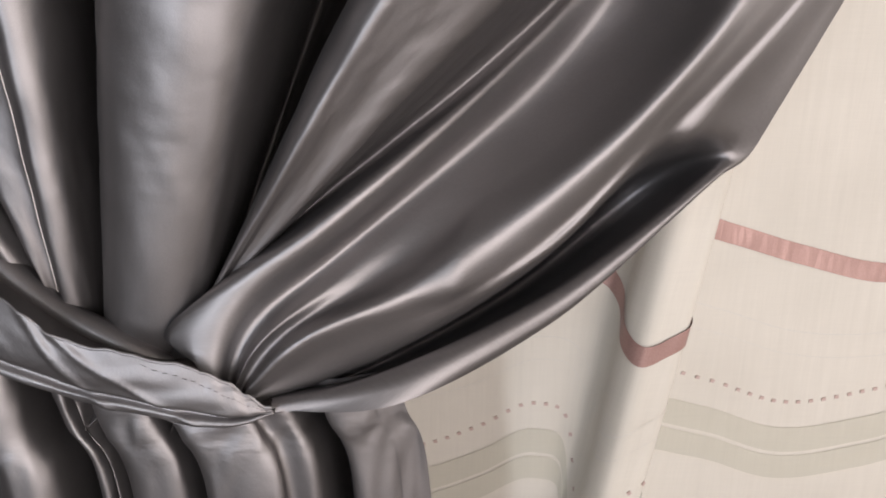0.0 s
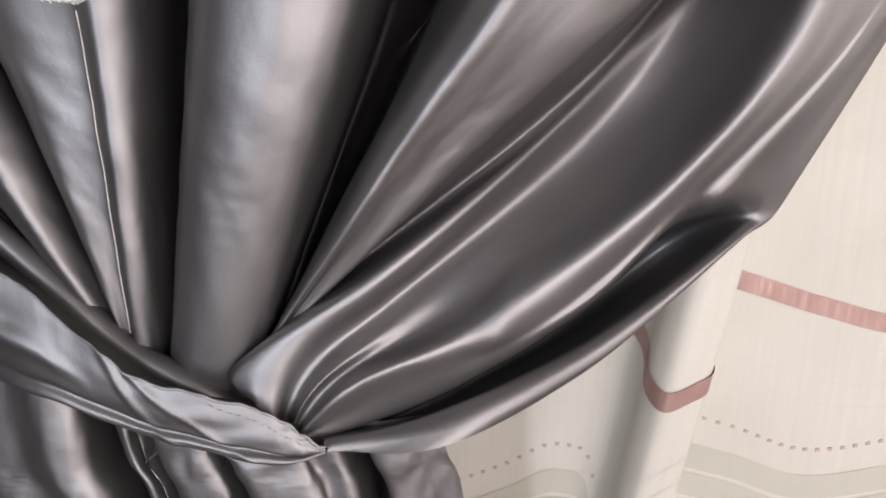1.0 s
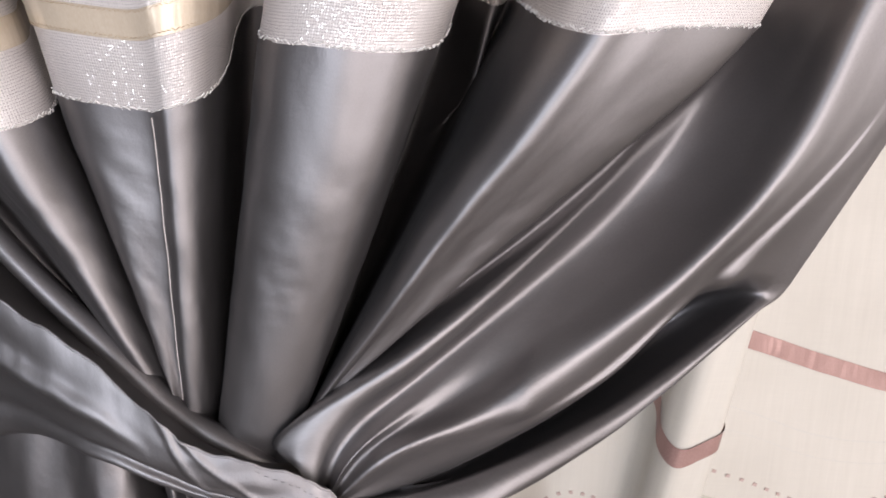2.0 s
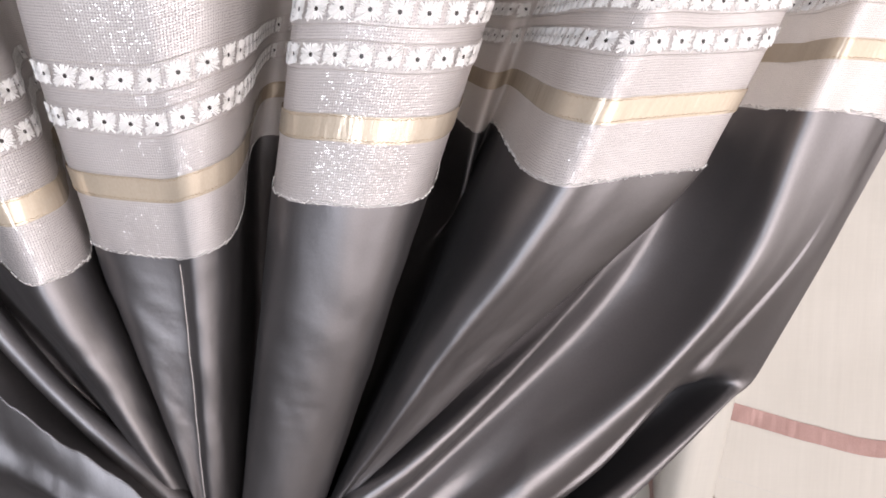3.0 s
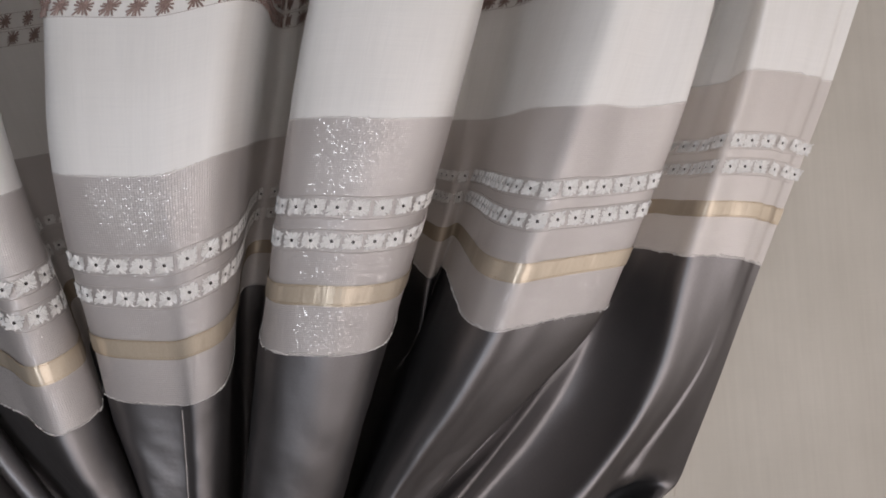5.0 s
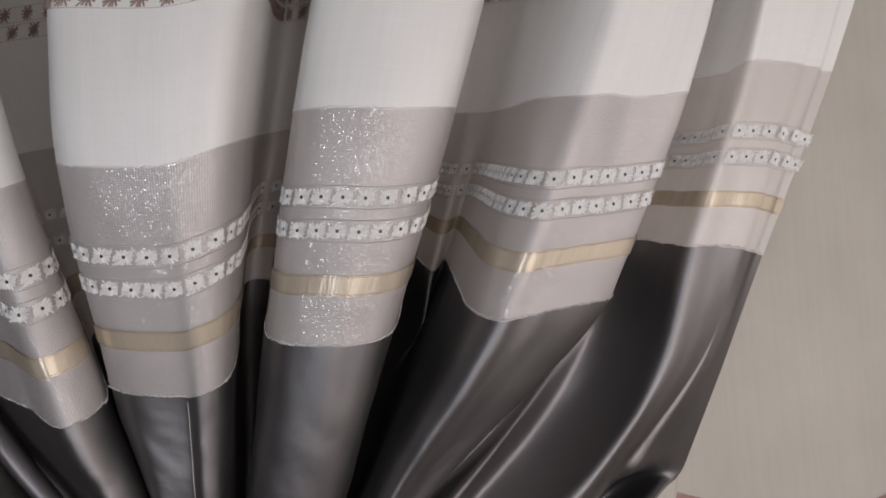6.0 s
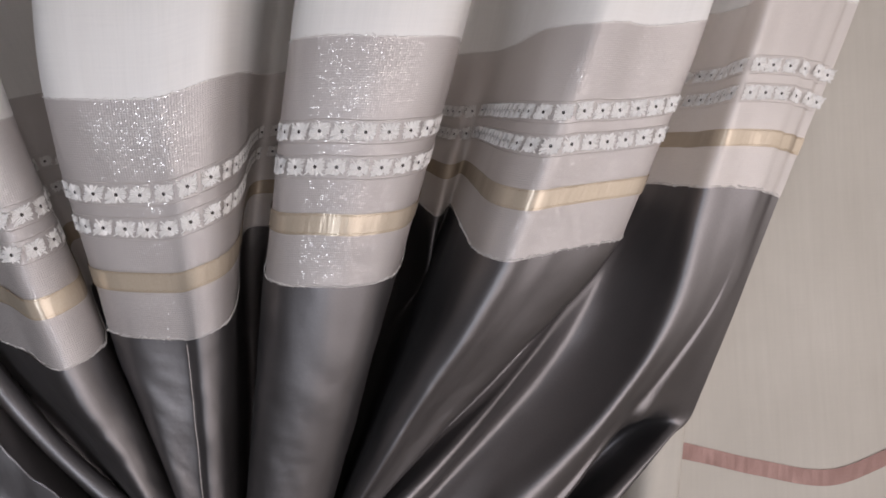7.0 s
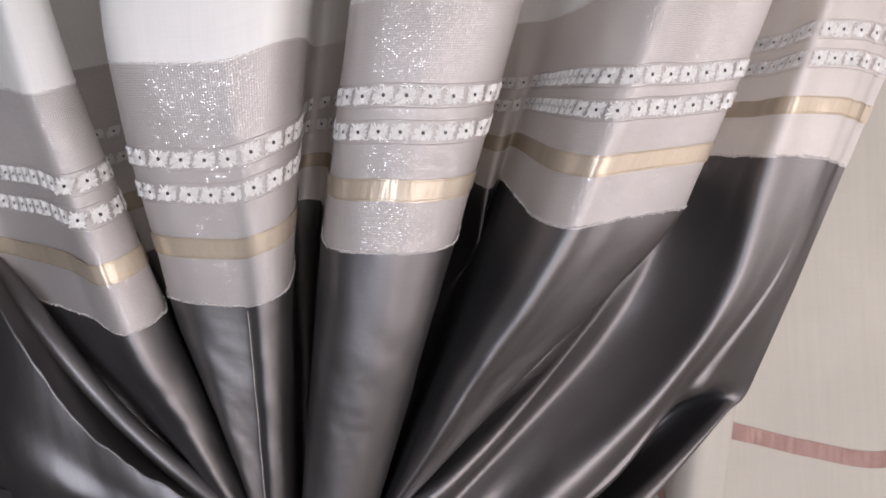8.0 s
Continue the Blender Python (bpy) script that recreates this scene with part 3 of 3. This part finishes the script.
def band():
    w = np.linspace(0, 7, 190)
    top, low = spline(WK, TOP, w), spline(WK, LOW, w)
    top = top + np.array([[0, 0, 0.005 * noise.noise((v * 5, 1.3, 0.2)) + 0.0015 * noise.noise((v * 14, 4.3, 0.2))] for v in w])
    a = np.linspace(0, 1, 46)
    across = low - top
    wide = np.linalg.norm(across, axis=-1)
    p = top[None] + across[None] * a[:, None, None]
    # a slight belly, a groove above the rolled lower edge, two diagonal creases and a long soft ridge
    belly = -0.004 * np.sin(a * np.pi)[:, None] * (wide / 0.07)[None].clip(0, 1.5)
    groove = 0.006 * np.exp(-((a[:, None] - 0.80 - 0.04 * np.sin(w * 2.1)[None]) / 0.05) ** 2)
    diag = -0.0024 * np.exp(-np.abs(a[:, None] - (w[None] - 4.95) * 1.07) / 0.06) * (w[None] > 4.9)
    diag2 = -0.0020 * np.exp(-((a[:, None] - (w[None] - 4.75) * 2.0) / 0.12) ** 2)
    ridge = -0.010 * np.exp(-((a[:, None] - 0.45 - 0.02 * (w[None] - 3)) / 0.10) ** 2) * np.clip((4.6 - w[None]) / 1.2, 0, 1)
    lip = 0.014 * np.clip((a[:, None] - 0.94) / 0.06, 0, 1) ** 2
    p[..., 1] += belly + groove + diag + diag2 + ridge + lip * (wide / 0.07)[None].clip(0.3, 1)
    p = ripple(p[::-1], w * 0.09, a[::-1] * 1.4 + 0.3, 0.0024, 4.0)
    uv = np.stack(np.broadcast_arrays((w * 0.1)[None, :], (a[::-1] * 0.075)[:, None]), -1)
    grid_part("band", p, uv, SATIN, tieback, "flat satin band with soft creases", 0.0012)
    return p


def tube(name, path, rx, rz, mat, parent, label, taper):
    w = np.linspace(0, 7, 150)
    c = spline(WK, path, w)
    d = np.gradient(c, axis=0)
    d /= np.linalg.norm(d, axis=-1, keepdims=True)
    up = np.array([0.0, 0.0, 1.0]) - d * d[:, 2:3]
    up /= np.linalg.norm(up, axis=-1, keepdims=True)
    out = np.cross(up, d)
    ang = np.linspace(0, math.tau, 25)
    k = np.interp(w, [0, 5.5, 7], [1, 1, taper])[None, :, None] * (1 + 0.12 * np.sin(w * 3.3 + 0.6))[None, :, None]
    p = c[None] + k * (np.cos(ang)[:, None, None] * up[None] * rz + np.sin(ang)[:, None, None] * out[None] * rx)
    uv = np.stack(np.broadcast_arrays((w * 0.1)[None, :], (ang * rz)[:, None]), -1)
    return grid_part(name, p, uv, mat, parent, label)


BAND = band()
way = np.linspace(0, 7, 120)
inner0, inner1 = spline(WK, TOP, way) + (0, 0.004, -0.01), spline(WK, ROLL, way) + (0, 0.008, 0.0)
deep = np.linspace(0, 1, 14)[:, None, None]
hollow = inner0 + (inner1 - inner0) * deep + np.sin(deep * np.pi) ** 0.6 * np.array((0.0, 0.055, -0.012))
grid_part("inner_fold", hollow, np.stack(np.broadcast_arrays((way * 0.1)[None, :], deep[:, :, 0] * 0.08), -1), SATIN, tieback, "satin folded inwards behind the band")
edge = np.stack([BAND[-1] + (0, -0.0012, -0.0016), BAND[-1] + (0, -0.0022, -0.0002), BAND[-1] + (0, -0.0006, 0.0010)])
grid_part("folded_edge", edge, np.zeros((*edge.shape[:2], 2)), SATIN, tieback, "pale folded edge of the band")
tube("rolled_edge", ROLL, 0.013, 0.012, SATIN, tieback, "rolled upper edge of the tieback", 0.5)
st = Strands()
r, c = BAND.shape[:2]
for j in range(150, c - 3, 2):
    k = (j - 150) / (c - 153)
    i = int((r - 1) * (0.90 - 0.36 * k))
    a, b = BAND[i, j], BAND[i, j + 1]
    n = np.array([0.0, -1.0, 0.0])
    st.strand(a + n * 0.001, a + (b - a) * 1.1 + n * 0.001, np.array([0.0, 0.0, 1.0]), n, 0.0006, 0.0003)
st.build("stitching", DARK_THREAD, tieback, "dark stitched line on the band")

# ---- the cream curtain behind ----
back = thing("sheer_curtain", (0.4, 0.87, 0.0), "cream linen-like curtain with wavy ribbon and woven bands", "curtain")
# plan of the folds (x, y), and the height of the ribbon and of the dotted row at each
FOLDS = [(-1.49, 0.87, 1.02, 0.80), (-1.2, 0.90, 1.07, 0.85), (-0.85, 0.86, 1.01, 0.79), (-0.5, 0.90, 1.06, 0.85), (-0.2, 0.87, 0.99, 0.73),
         (-0.03, 0.885, 0.96, 0.715), (0.052, 0.88, 0.985, 0.751), (0.139, 0.870, 1.025, 0.798), (0.203, 0.868, 1.022, 0.764), (0.232, 0.862, 1.008, 0.70),
         (0.246, 0.838, 0.985, 0.645), (0.248, 0.803, 0.942, 0.640), (0.268, 0.776, 0.924, 0.675), (0.300, 0.781, 0.935, 0.70), (0.326, 0.789, 0.950, 0.72),
         (0.331, 0.800, 0.955, 0.735), (0.312, 0.828, 0.99, 0.78), (0.290, 0.850, 1.03, 0.83), (0.305, 0.868, 1.07, 0.858), (0.345, 0.872, 1.082, 0.860),
         (0.40, 0.876, 1.074, 0.843), (0.52, 0.88, 1.040, 0.802), (0.66, 0.88, 1.012, 0.822), (0.80, 0.882, 1.05, 0.86), (1.0, 0.865, 1.08, 0.82),
         (1.3, 0.89, 1.02, 0.86), (1.7, 0.86, 1.08, 0.80), (2.29, 0.885, 1.02, 0.85)]
PROFILE = [(x, y) for x, y, _, _ in FOLDS]
PK = np.concatenate([[0], np.cumsum(np.linalg.norm(np.diff(np.array(PROFILE), axis=0), axis=-1))])
fine_k = np.linspace(0, PK[-1], 3000)
fine_p = spline(PK, PROFILE, fine_k)
BLEN = np.concatenate([[0], np.cumsum(np.linalg.norm(np.diff(fine_p, axis=0), axis=-1))])
ZERO = float(np.interp(PK[19], fine_k, BLEN))              # cloth length beside the deep fold


def hang(s, z):
    """Places on the back curtain; s, z: grids of cloth length and height."""
    q = spline(PK, PROFILE, np.interp(s.ravel(), BLEN, fine_k)).reshape(*s.shape, 2)
    near = np.exp(-((q[..., 0] - 0.30) / 0.10) ** 4)
    slant = 0.16 * np.clip(z - 0.95, -0.5, 0.28) * near
    sway = 0.006 * np.sin(z * 3.1 + s * 4.0)
    return np.stack([q[..., 0] + slant, q[..., 1] + sway, z], -1)


def wave(s, low=0.0):
    """Height of the woven pattern: 0 for the ribbon's wave, 1 for the dotted row's, between them for the thin lines."""
    k = np.interp(s, BLEN, fine_k)
    z = spline(PK, [(a, b) for _, _, a, b in FOLDS], np.ravel(k)).reshape(*np.shape(k), 2)
    return z[..., 0] * (1 - low) + z[..., 1] * low


def back_strip(name, s0, s1, n, lo, hi, rows, mat, label, lift, pucker=0.0, low=0.0):
    s = np.linspace(s0, s1, n)
    a = np.linspace(0, 1, rows)[:, None]
    w = wave(s, low)[None, :]
    z = w + lo + (hi - lo) * a
    p = hang(np.broadcast_to(s[None, :], z.shape), z)
    nrm = normals(p)
    p = p + nrm * lift
    if pucker:
        p = p + nrm * pucker * (np.array([noise.noise((v * 70, 0.3, 1.7)) + 0.6 * noise.noise((v * 160, 4.3, 1.7)) for v in s])[None, :, None] * np.sin(np.pi * a)[..., None])
    uv = np.stack([np.broadcast_to(s[None, :], z.shape), z], -1)
    return grid_part(name, p, uv, mat, back, label)


s = np.linspace(0, BLEN[-1], 520)
z = np.linspace(0.012, H - 0.004, 90)
ss, zz = np.meshgrid(s, z)
grid_part("panel", hang(ss, zz), np.stack([ss, zz], -1), LINEN, back, "cream linen-like voile")
SA, SB = ZERO - 1.2, ZERO + 0.95
back_strip("ribbon", SA, SB, 700, -0.015, 0.015, 7, PINK, "dusty pink puckered satin ribbon", 0.0025, 0.0016)
back_strip("woven_band", SA, SB, 400, -0.088, -0.045, 4, WAVE, "grey green woven wavy band", 0.0015, 0.0, 1.0)
back_strip("woven_band", SA, SB, 400, -0.136, -0.095, 4, WAVE, "grey green woven wavy band", 0.0015, 0.0, 1.0)
back_strip("thin_line", SA, SB, 400, -0.001, 0.001, 2, PALE_THREAD, "thin grey woven line", 0.0012, 0.0, 0.5)
back_strip("thin_line", SA, SB, 400, -0.034, -0.0325, 2, PALE_THREAD, "thin grey woven line", 0.0012, 0.0, 0.52)


def dot_row():
    bm = bmesh.new()
    box(bm, (-0.0032, -0.0006, -0.0027), (0.0032, 0.0006, 0.0027))
    first = part("stitch_dot", bm, PINK_DOT, back, "small brown embroidered square")
    base = first.data
    for i, s in enumerate(np.arange(SA, SB, 0.0195)):
        g = np.array([[s - 0.003, s, s + 0.003]])
        q = hang(np.repeat(g, 2, 0), np.repeat(wave(g, 1.0), 2, 0) + np.array([[0.0], [0.01]]))
        a = q[0, 2] - q[0, 0]
        ob = first if i == 0 else new("stitch_dot", base)
        if i:
            adopt(ob, back)
            tagged(ob, "small brown embroidered square")
        a = a / np.linalg.norm(a)
        n = np.cross(a, (0, 0, 1))
        n = n / np.linalg.norm(n)
        c = q[0, 1] + n * 0.0012
        up = np.cross(n, a) * -1.0
        m = Matrix(((a[0], -n[0], up[0], c[0]), (a[1], -n[1], up[1], c[1]), (a[2], -n[2], up[2], c[2]), (0, 0, 0, 1)))
        ob.matrix_basis = m
        ob.matrix_parent_inverse = Matrix.Translation(back.location).inverted()


PINK_DOT = thread("brown_dot_thread", (0.38, 0.27, 0.24), (0.50, 0.38, 0.34), 0.6)
dot_row()
